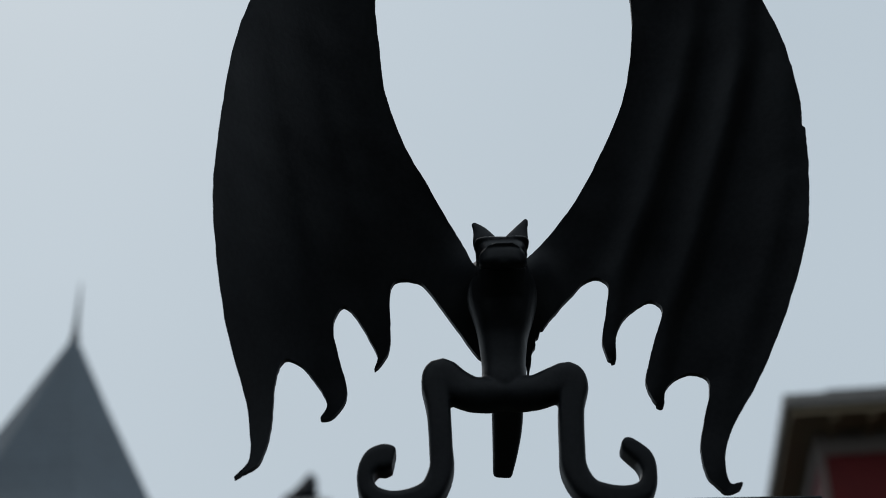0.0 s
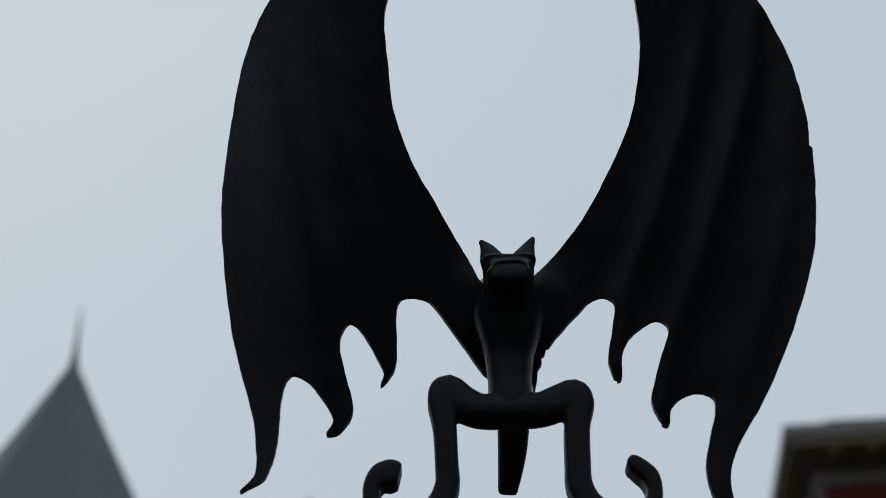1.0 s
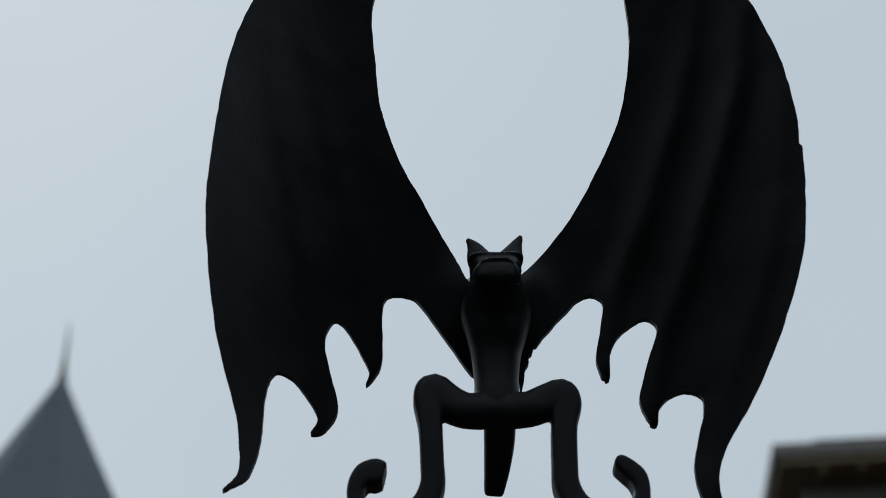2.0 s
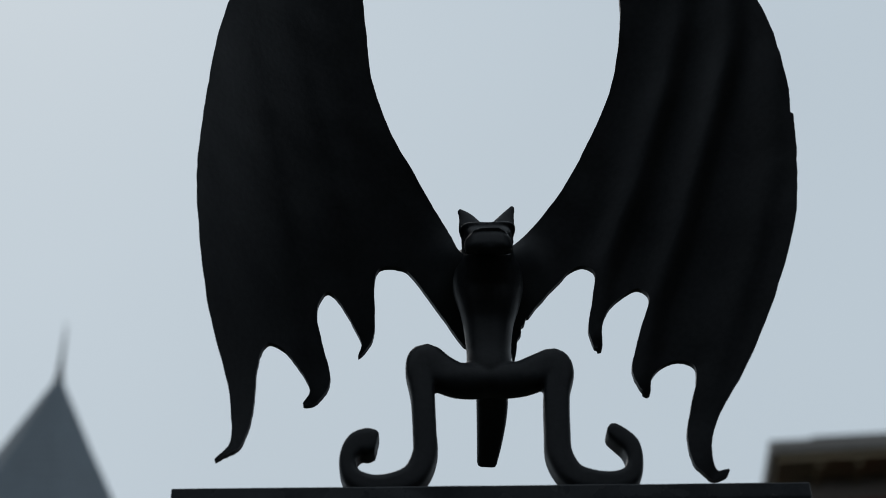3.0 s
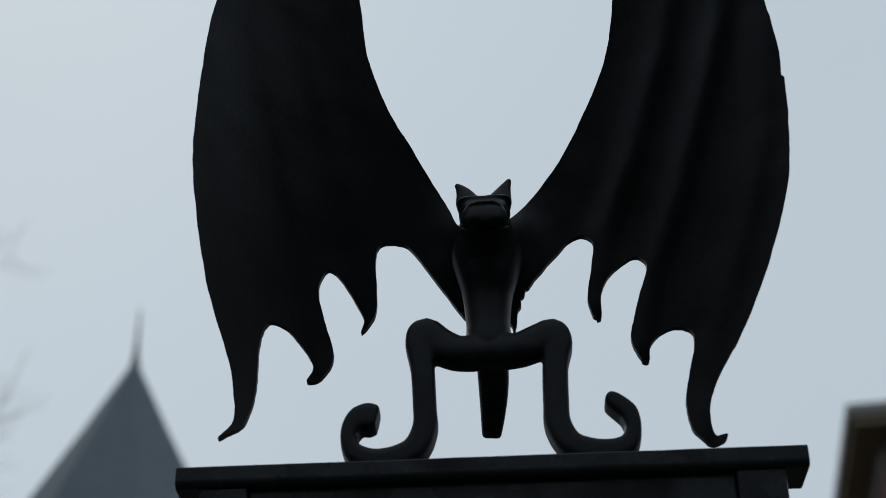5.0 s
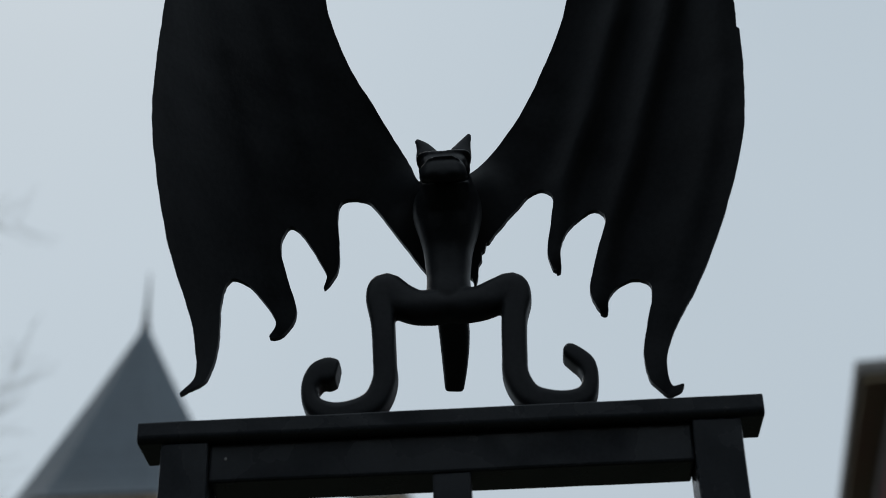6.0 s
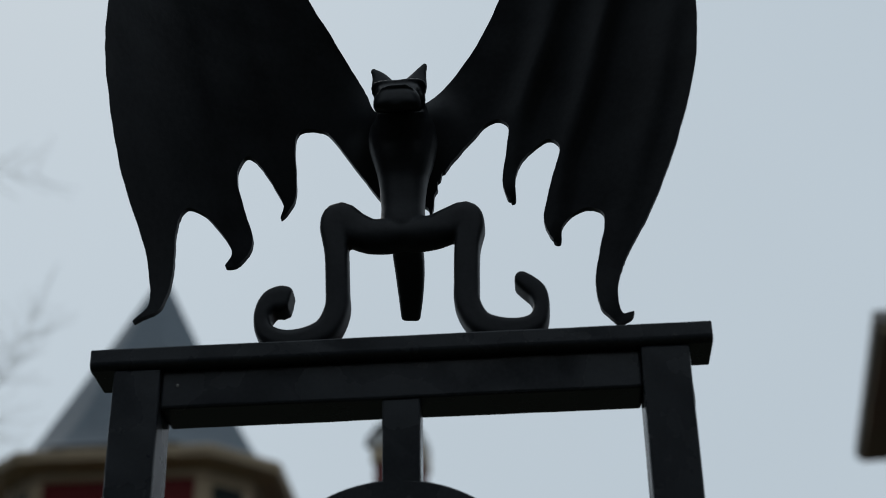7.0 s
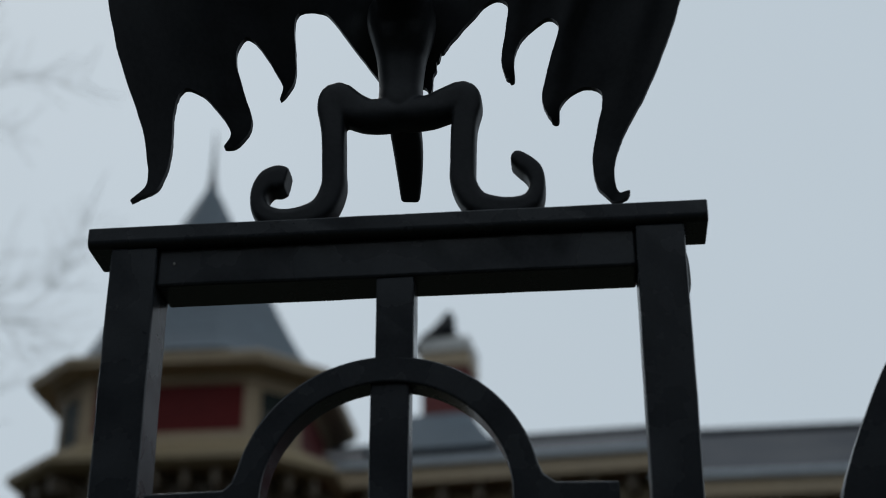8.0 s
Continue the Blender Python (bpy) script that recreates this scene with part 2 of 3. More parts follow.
# ---------------------------------------------------------------- the gate pillar
def pillar():
    top = thing("gate_pillar", "black painted iron gate pillar with square posts and an arch", "gate pillar")
    bm = box(-0.33, 0.33, 0.0, 0.063, 2.281, 2.3042)
    lower = [e for e in bm.edges if all(v.co.y < 0.001 and v.co.z < 2.282 for v in e.verts)]
    bmesh.ops.bevel(bm, geom=lower, offset=0.0075, segments=5, profile=0.5, affect="EDGES")
    sharp = [e for e in bm.edges if e.calc_face_angle() > 1.2]
    bmesh.ops.bevel(bm, geom=sharp, offset=0.0016, segments=2, profile=0.5, affect="EDGES")
    part("cap", uneven(bm, 0, -0.33, 0.33, amount=0.0004, seed=1), IRON, top, "flat overhanging cap bar with a rounded lower edge")
    part("top_rail", uneven(box(-0.254, 0.254, 0.012, 0.070, 2.237, 2.281, 0.003), 0, -0.254, 0.254, seed=2), IRON, top)
    for x in (-0.305, 0.254):
        part("post", uneven(box(x, x + 0.051, 0.005, 0.063, 0.0, 2.281, 0.003), 2, 1.7, 2.281, seed=4 + x), IRON, top)
        bm = bmesh.new()
        w = x + 0.0255 + math.copysign(0.0035, x)
        sweep(bm, [(w, 0.0625, 2.218, 0.024, 0.002), (w, 0.064, 2.235, 0.0285, 0.005), (w, 0.064, 2.262, 0.0280, 0.005), (w, 0.0625, 2.279, 0.025, 0.002)])
        part("weld_tab", bm, IRON, top, smooth=True)
    part("centre_bar", uneven(box(-0.0185, 0.0215, 0.014, 0.052, 2.14, 2.238, 0.0025), 2, 2.14, 2.238, seed=6), IRON, top)
    part("centre_bar", uneven(box(-0.0235, 0.0165, 0.018, 0.052, 0.25, 2.13, 0.0025), 2, 1.8, 2.13, seed=7), IRON, top)
    # the arch with its outward feet
    mid, rise, wide, bar = -0.006, 2.0, 0.154, 0.028
    outer = [(mid + wide * math.cos(a), rise + 0.148 * math.sin(a)) for a in np.linspace(radians(12), radians(168), 48)]
    inner = [(mid + (wide - bar) * math.cos(a), rise + (0.148 - bar) * math.sin(a)) for a in np.linspace(math.pi, 0, 48)]
    left = [(-0.162, 2.018), (-0.170, 2.011), (-0.250, 2.0095), (-0.250, 1.981), (-0.132, 1.981)]
    right = [(0.120, 1.981), (0.224, 1.979), (0.224, 2.0075), (0.162, 2.009), (0.150, 2.018)]
    bm = fin(outer + left + inner + right, 0.036, 0.014)
    bmesh.ops.recalc_face_normals(bm, faces=bm.faces)
    sharp = [e for e in bm.edges if len(e.link_faces) == 2 and e.calc_face_angle() > 1.2]
    bmesh.ops.bevel(bm, geom=sharp, offset=0.002, segments=2, profile=0.5, affect="EDGES")
    part("arch", bm, IRON, top, "flat bar bent to an arch with feet")
    part("bottom_rail", box(-0.254, 0.254, 0.012, 0.058, 0.20, 0.25, 0.003), IRON, top)
    bm = bmesh.new()
    bmesh.ops.create_uvsphere(bm, u_segments=10, v_segments=6, radius=0.0016, matrix=Matrix.LocRotScale((-0.236, 0.0118, 2.263), None, (1, 0.4, 1.2)))
    part("paint_chip", bm, STONE, top, "small pale chip in the paint")
    return top


pillar()


def gate():
    """The leaf beside the pillar: a scrolled top bar over a stile."""
    top = thing("iron_gate", "black iron gate leaf with a scrolled top bar", "gate")
    path = smooth_line([(0.425, 1.90), (0.433, 1.979), (0.446, 2.02), (0.462, 2.058), (0.490, 2.115), (0.535, 2.175), (0.60, 2.225), (0.70, 2.26)], 6)
    back = [(p[0] + 0.075, p[1] - 0.03) for p in reversed(path)]
    bm = fin([tuple(p) for p in path] + back, 0.03, 0.0)
    part("scroll", bm, IRON, top, "wide curved flat bar")
    part("stile", box(0.425, 0.475, 0.0, 0.03, 0.0, 1.89, 0.003), IRON, top)
    part("gate_rail", box(0.475, 1.25, 0.0, 0.03, 0.15, 0.2, 0.003), IRON, top)
    return top


gate()


# ---------------------------------------------------------------- the winged statue
def ridge(x, z, a, b, side):
    """How far (x, z) lies on the rounded rib along the line from a to b, 0 to 1; the outer flank is the steeper one."""
    ax, az, bx, bz = *a, *b
    t = max(0.0, min(1.0, ((x - ax) * (bx - ax) + (z - az) * (bz - az)) / ((bx - ax) ** 2 + (bz - az) ** 2)))
    dx, dz = x - ax - t * (bx - ax), z - az - t * (bz - az)
    wide = 0.0095 if dx * side > 0 else 0.021
    return math.exp(-((math.hypot(dx, dz) / wide) ** 2))


def wing(bm, inner, outer, fingers, bend, ribs, side):
    """A cast membrane, bowed forward towards its top, with a rib of given height to each finger."""
    line = smooth_line(inner + outer + fingers, 10, True)
    rough = []
    for x, z in line:
        wander = [0.0007 * noise.noise((x * 60, z * 60, k + side)) + 0.0004 * noise.noise((x * 210, z * 210, k + side)) for k in (0, 5)]
        rough.append((x + wander[0], z + wander[1]))

    def front(x, z):
        u, v = abs(x), z - 2.6
        y = bend[0] + bend[1] * u + bend[2] * v + bend[3] * u * u + bend[4] * u * v + bend[5] * v * v - 0.002
        for rib in ribs:
            fade = max(0.12, min(1.0, (2.90 - z) / 0.16))
            y -= rib[0] * fade * max(ridge(x, z, a, b, side) for a, b in zip(rib[1:], rib[2:]))
        # the shoulder, where the membrane swells into the body
        y -= 0.043 * math.exp(-(((u - 0.022) / 0.037) ** 2 + ((z - 2.580) / 0.046) ** 2))
        return y + 0.0012 * noise.noise((x * 30, z * 30, 2.0))

    plate(bm, rough, front, 0.008)


def statue():
    bm = bmesh.new()
    # torso, chest and neck
    sweep(bm, [(0.004, 0.031, 2.428, 0.008, 0.012), (0.004, 0.031, 2.442, 0.018, 0.020), (0.0035, 0.032, 2.456, 0.0250, 0.022), (0.0035, 0.034, 2.480, 0.0248, 0.022), (0.004, 0.034, 2.515, 0.0285, 0.024), (0.005, 0.031, 2.540, 0.0355, 0.028), (0.005, 0.029, 2.562, 0.0405, 0.030),
               (0.005, 0.022, 2.585, 0.039, 0.030), (0.005, 0.010, 2.602, 0.029, 0.024)], square=2.2, n=28)
    sweep(bm, [(0.004, 0.050, 2.520, 0.020, 0.012), (0.005, 0.046, 2.545, 0.036, 0.020), (0.005, 0.041, 2.575, 0.0515, 0.028), (0.005, 0.040, 2.602, 0.048, 0.022), (0.005, 0.042, 2.622, 0.030, 0.008)], square=1.8, n=28)
    # head: skull, brow with eye bulges, broad muzzle, ears
    sweep(bm, [(0.0045, 0.030, 2.600, 0.020, 0.016), (0.0040, 0.008, 2.602, 0.0285, 0.018), (0.0040, -0.016, 2.601, 0.0280, 0.016), (0.0045, -0.030, 2.594, 0.0260, 0.014), (0.0045, -0.040, 2.585, 0.022, 0.009)], ref=(0, 0, 1), square=2.6)
    sweep(bm, [(-0.0228, -0.016, 2.6045, 0.0036, 0.005), (-0.0200, -0.026, 2.6062, 0.0040, 0.007), (-0.008, -0.0345, 2.6030, 0.0034, 0.008), (0.0045, -0.0360, 2.6018, 0.0031, 0.008), (0.017, -0.0345, 2.6035, 0.0034, 0.008), (0.0288, -0.026, 2.6072, 0.0040, 0.007), (0.0312, -0.016, 2.6055, 0.0036, 0.005)], square=2.2)
    for x in (-0.0180, 0.0266):
        sweep(bm, [(x, 0.000, 2.603, 0.0070, 0.007), (x, -0.013, 2.5975, 0.0072, 0.0090), (x, -0.022, 2.592, 0.0045, 0.005)], ref=(0, 0, 1), square=2.0)
    # muzzle with a flat top, a thin lip along its edge, and a heavy chin, set in front of a thick throat
    sweep(bm, [(-0.0165, -0.030, 2.5750, 0.0072, 0.006), (-0.0148, -0.039, 2.5750, 0.0098, 0.008), (-0.008, -0.044, 2.5745, 0.0112, 0.009), (0.0040, -0.0455, 2.5745, 0.0116, 0.009), (0.016, -0.044, 2.5745, 0.0112, 0.009), (0.0225, -0.039, 2.5752, 0.0098, 0.008), (0.0242, -0.030, 2.5755, 0.0072, 0.006)], square=4.0, n=28)
    sweep(bm, [(-0.0175, -0.042, 2.5838, 0.0012, 0.0025), (-0.009, -0.0515, 2.5864, 0.0015, 0.0030), (0.0040, -0.0540, 2.5870, 0.0015, 0.0030), (0.017, -0.0515, 2.5870, 0.0015, 0.0030), (0.0252, -0.042, 2.5846, 0.0013, 0.0025)], square=2.0)
    sweep(bm, [(-0.010, -0.043, 2.5655, 0.0032, 0.006), (0.0040, -0.046, 2.5645, 0.0044, 0.008), (0.018, -0.043, 2.5655, 0.0032, 0.006)], square=2.2)
    sweep(bm, [(0.0045, 0.030, 2.545, 0.030, 0.020), (0.0045, 0.016, 2.568, 0.0300, 0.022), (0.0045, 0.002, 2.590, 0.0275, 0.020)], square=2.4, n=24)
    for s, tip, high in ((-1, -0.0275, 2.6415), (1, 0.0345, 2.6455)):
        sweep(bm, [(0.0040 + s * 0.014, -0.010, 2.606, 0.016, 0.009), (0.0040 + s * 0.0185, -0.011, 2.617, 0.0145, 0.008), (0.0040 + s * 0.0235, -0.011, 2.630, 0.0090, 0.005), (tip, -0.012, high, 0.0024, 0.002)], square=2.0)
    # thighs, shins and scrolled feet of bent square bar
    left = [(0.012, 2.4400, 0.012), (0.002, 2.4405, 0.0165), (-0.013, 2.4410, 0.0200), (-0.031, 2.4415, 0.0195), (-0.052, 2.4520, 0.0200), (-0.066, 2.4635, 0.0215), (-0.0735, 2.450, 0.0155), (-0.0702, 2.42, 0.0132), (-0.0685, 2.375, 0.0128), (-0.0685, 2.350, 0.0135), (-0.079, 2.326, 0.0140),
            (-0.100, 2.315, 0.0135), (-0.125, 2.313, 0.0130), (-0.1445, 2.323, 0.0110), (-0.1502, 2.340, 0.0090), (-0.1468, 2.353, 0.0112), (-0.1395, 2.3620, 0.0140), (-0.1315, 2.3640, 0.0162), (-0.1245, 2.3640, 0.0152), (-0.1192, 2.3630, 0.0118)]
    right = [(-0.006, 2.4400, 0.012), (0.004, 2.4405, 0.0165), (0.019, 2.4415, 0.0200), (0.037, 2.4430, 0.0195), (0.058, 2.4515, 0.0195), (0.0725, 2.4570, 0.0208), (0.0800, 2.444, 0.0155), (0.0752, 2.42, 0.0143), (0.0735, 2.375, 0.0140), (0.0742, 2.348, 0.0143), (0.086, 2.325, 0.0140),
             (0.106, 2.316, 0.0135), (0.130, 2.315, 0.0120), (0.1475, 2.322, 0.0110), (0.1535, 2.340, 0.0088), (0.150, 2.357, 0.0105), (0.141, 2.367, 0.0105), (0.131, 2.3755, 0.0085), (0.1275, 2.378, 0.0035)]
    for path in (left, right):
        sweep(bm, [(x, 0.028, z, w, 0.018 if i < 4 else 0.016, 2.3 if i < 4 else 3.4 if i < 6 else 5.0) for i, (x, z, w) in enumerate(path)], n=28)
    # tail sloping down behind, with a chipped square end
    sweep(bm, [(0.0045, 0.022, 2.443, 0.0135, 0.010), (0.0065, 0.050, 2.437, 0.0175, 0.011), (0.0066, 0.080, 2.4255, 0.0170, 0.011), (0.0048, 0.112, 2.4105, 0.0145, 0.010), (0.0020, 0.1415, 2.3955, 0.0112, 0.008)], ref=(0.0, 0.42, 0.9), square=3.4)
    core = part("core", bm, CAST, smooth=True)
    fuse = core.modifiers.new("fuse", "REMESH")
    fuse.mode, fuse.voxel_size, fuse.use_smooth_shade = "VOXEL", 0.0019, True
    even = core.modifiers.new("even", "SMOOTH")
    even.factor, even.iterations = 0.5, 3
    bpy.context.view_layer.update()
    solid = bpy.data.meshes.new_from_object(core.evaluated_get(bpy.context.evaluated_depsgraph_get()))
    bpy.data.objects.remove(core)
    bm = bmesh.new()
    bm.from_mesh(solid)
    bpy.data.meshes.remove(solid)
    # wing to the viewer's left
    inner = [(0.000, 2.575), (-0.0255, 2.594), (-0.0372, 2.628), (-0.0525, 2.660), (-0.087, 2.720), (-0.103, 2.746), (-0.120, 2.786), (-0.129, 2.818), (-0.1355, 2.879), (-0.138, 2.914), (-0.132, 2.955), (-0.140, 3.010)]
    outer = [(-0.180, 3.010), (-0.235, 2.945), (-0.265, 2.888), (-0.290, 2.810), (-0.303, 2.727), (-0.311, 2.640), (-0.310, 2.582), (-0.299, 2.495), (-0.278, 2.420), (-0.275, 2.398), (-0.274, 2.364)]
    fingers = [(-0.288, 2.338), (-0.281, 2.3445), (-0.2645, 2.364), (-0.254, 2.402), (-0.250, 2.452), (-0.245, 2.473), (-0.237, 2.483), (-0.222, 2.482),
               (-0.2065, 2.468), (-0.1955, 2.449), (-0.203, 2.432), (-0.186, 2.440), (-0.174, 2.467), (-0.181, 2.496), (-0.189, 2.534), (-0.1785, 2.5595),
               (-0.162, 2.551), (-0.1395, 2.513), (-0.143, 2.498), (-0.128, 2.516), (-0.124, 2.538), (-0.125, 2.578), (-0.120, 2.596), (-0.105, 2.6015),
               (-0.085, 2.595), (-0.051, 2.546), (-0.022, 2.511), (-0.008, 2.51)]
    wing(bm, inner, outer, fingers, (0.033, 0.429, -0.42, -2.832, 0.285, -0.051), [
        [0.0018, (-0.215, 2.95), (-0.205, 2.84), (-0.186, 2.76), (-0.155, 2.64), (-0.140, 2.57), (-0.135, 2.51)],
        [0.0018, (-0.255, 2.90), (-0.250, 2.80), (-0.230, 2.70), (-0.205, 2.58), (-0.190, 2.45)],
        [0.0018, (-0.290, 2.78), (-0.292, 2.66), (-0.286, 2.55), (-0.268, 2.44), (-0.280, 2.35)]], -1)
    # wing to the viewer's right
    inner = [(0.006, 2.575), (0.026, 2.596), (0.0485, 2.6270), (0.0935, 2.6795), (0.127, 2.731), (0.145, 2.765), (0.157, 2.797), (0.164, 2.842), (0.165, 2.878), (0.160, 2.920), (0.165, 2.970)]
    outer = [(0.195, 2.975), (0.245, 2.920), (0.2835, 2.864), (0.3162, 2.784), (0.3322, 2.709), (0.3335, 2.6800), (0.3358, 2.6765), (0.3372, 2.640), (0.332, 2.569), (0.310, 2.501), (0.279, 2.437), (0.247, 2.389), (0.2365, 2.355)]
    fingers = [(0.2395, 2.330), (0.251, 2.328), (0.248, 2.321), (0.2345, 2.3200), (0.2180, 2.341), (0.2140, 2.376), (0.221, 2.409), (0.227, 2.432), (0.226, 2.449),
               (0.211, 2.459), (0.194, 2.457), (0.181, 2.444), (0.179, 2.428), (0.169, 2.432), (0.1615, 2.459), (0.171, 2.495), (0.1835, 2.5325), (0.174, 2.549),
               (0.1585, 2.547), (0.1425, 2.5345), (0.132, 2.513), (0.131, 2.489), (0.122, 2.490), (0.117, 2.515), (0.1265, 2.572), (0.115, 2.588), (0.0975, 2.584),
               (0.060, 2.5445), (0.0510, 2.5330), (0.0475, 2.5315), (0.0455, 2.5250), (0.0415, 2.5225), (0.0410, 2.5150), (0.0375, 2.5085), (0.0365, 2.4980), (0.0335, 2.4850), (0.0318, 2.4700), (0.0305, 2.4740), (0.0295, 2.4950), (0.010, 2.505)]
    wing(bm, inner, outer, fingers, (0.043, 0.001, -0.244, -1.356, -0.33, -0.384), [
        [0.0105, (0.240, 2.93), (0.232, 2.84), (0.215, 2.765), (0.171, 2.645), (0.140, 2.58), (0.126, 2.50)],
        [0.0105, (0.285, 2.84), (0.278, 2.77), (0.259, 2.705), (0.214, 2.575), (0.188, 2.52), (0.171, 2.44)],
        [0.0035, (0.322, 2.74), (0.315, 2.63), (0.285, 2.53), (0.245, 2.43), (0.230, 2.34)]], 1)
    ob = part("winged_statue", bm, CAST, smooth=True)
    tagged(ob, "black cast metal winged creature crouching on the pillar cap", "statue")
    return ob


statue()


# ---------------------------------------------------------------- the house behind
def ring_solid(levels, n=8, turn=22.5):
    """A turned solid with n sides: levels of (radius to a corner, height), closed at both ends."""
    bm = bmesh.new()
    rings = [[bm.verts.new((r * math.sin(radians(turn) + 2 * math.pi * k / n), -r * math.cos(radians(turn) + 2 * math.pi * k / n), z)) for k in range(n)] for r, z in levels]
    for a, b in zip(rings, rings[1:]):
        for k in range(n):
            bm.faces.new((a[k], a[(k + 1) % n], b[(k + 1) % n], b[k]))
    bm.faces.new(rings[0])
    bm.faces.new(rings[-1])
    return bm


def moved(bm, m):
    bmesh.ops.transform(bm, matrix=m, verts=list(bm.verts))
    return bm


def window(parent, m, wide, high):
    """A sash window in a wall face whose outside looks along -y of m."""
    pane = part("window", moved(box(-wide / 2, wide / 2, -0.02, 0.03, 0, high), m), GLASS, parent, "dark sash window")
    for x in (-wide / 2, wide / 2):
        part("frame", moved(box(x - 0.03, x + 0.03, -0.05, 0.03, -0.08, high + 0.1, 0.01), m), CREAM, pane)
    for z in (-0.08, high):
        part("frame", moved(box(-wide / 2 + 0.03, wide / 2 - 0.03, -0.05, 0.03, z, z + 0.1, 0.01), m), CREAM, pane)
    part("sash_bar", moved(box(-wide / 2 + 0.03, wide / 2 - 0.03, -0.032, 0.03, high * 0.5 - 0.013, high * 0.5 + 0.013), m), DRAB, pane)
    return pane


HOUSE_TURN, TURRET_TURN = -6, 0
house = thing("house", "dark red mansion with cream trim and an octagonal slate-roofed turret", "house")


def cut_square(levels, half=1.65, cut=0.77):
    """A square plan with cut corners, as a solid: levels of (how far out of the wall face, height)."""
    bm = bmesh.new()
    rings = []
    for out, z in levels:
        h, f = half + 0.414 * out, half + cut + out
        rings.append([bm.verts.new((x, y, z)) for x, y in ((-h, -f), (h, -f), (f, -h), (f, h), (h, f), (-h, f), (-f, h), (-f, -h))])
    for a, b in zip(rings, rings[1:]):
        for k in range(8):
            bm.faces.new((a[k], a[(k + 1) % 8], b[(k + 1) % 8], b[k]))
    bm.faces.new(rings[0])
    bm.faces.new(rings[-1])
    return bm


def turret(cx, cy):
    base = Matrix.Translation((cx, cy, 0)) @ pose(0, 0, 0, 0, 0, TURRET_TURN)
    tip = base
    base = Matrix.Translation((0.07, 0, 0)) @ base
    part("turret_wall", moved(cut_square([(0.0, 0.0), (0.0, 13.25)]), base), CREAM, house, "cream painted turret wall")
    part("turret_roof", moved(ring_solid([(3.10, 13.42), (2.85, 13.58), (2.55, 13.96), (2.25, 14.45), (1.07, 16.62), (0.10, 18.5), (0.03, 18.58)]), tip), SLATE, house, "pointed grey slate roof")
    part("finial", moved(ring_solid([(0.12, 18.40), (0.10, 18.62), (0.055, 18.8), (0.075, 18.9), (0.05, 19.0), (0.035, 19.5), (0.012, 20.0)], 10), tip), LEAD, house, "slender metal finial")
    part("turret_gutter", moved(cut_square([(0.48, 13.02), (0.60, 13.05), (0.65, 13.22), (0.62, 13.26), (0.10, 13.48)]), base), CREAM, house)
    part("turret_soffit", moved(cut_square([(0.01, 12.95), (0.10, 12.97), (0.14, 13.02), (0.50, 13.06), (0.48, 13.12), (0.01, 13.12)]), base), TAN, house)
    part("frieze", moved(cut_square([(0.03, 12.84), (0.06, 12.86), (0.06, 12.97), (0.03, 12.98)]), base), CREAM, house)
    part("lower_cornice", moved(cut_square([(0.02, 10.90), (0.66, 10.95), (0.84, 11.06), (0.84, 11.20), (0.72, 11.28), (0.02, 11.66)]), base), TAN, house)
    part("lower_frieze", moved(cut_square([(0.03, 10.2), (0.08, 10.22), (0.08, 10.84), (0.03, 10.88)]), base), BROWN, house)
    for k in range(8):
        away = 2.42 if k % 2 == 0 else (2 * 1.65 + 0.77) / math.sqrt(2)
        face = base @ pose(0, 0, 0, 0, 0, 45 * k) @ Matrix.Translation((0, -away, 0))
        wide = 1.65 if k % 2 == 0 else 0.545
        if k % 2 == 0:
            part("red_panel", moved(box(-1.49, 1.49, -0.012, 0.02, 11.86, 12.82), face), RED, house, "dark red clapboard panel")
        else:
            window(house, face @ Matrix.Translation((0, 0, 11.72)), 0.78, 1.00)
        for x in ((-wide + 0.075, wide - 0.075) if k % 2 == 0 else (-wide + 0.045, wide - 0.045)):
            part("corner_board", moved(box(x - (0.07 if k % 2 == 0 else 0.04), x + (0.07 if k % 2 == 0 else 0.04), -0.03, 0.02, 11.5, 12.84, 0.01), face), CREAM, house)
        for j in range(5 if k % 2 == 0 else 3):
            x = (j - (2 if k % 2 == 0 else 1)) * 0.58
            part("bracket", moved(box(x - 0.07, x + 0.07, -0.62, -0.09, 10.58, 10.9, 0.02), face), BROWN, house)
        part("red_panel", moved(box(-wide + 0.18, wide - 0.18, -0.012, 0.02, 4.2, 10.1), face), RED, house, "dark red clapboard panel")
        if k in (0, 1, 7):
            window(house, face @ Matrix.Translation((0, -0.02, 6.6)), 0.8, 2.0)


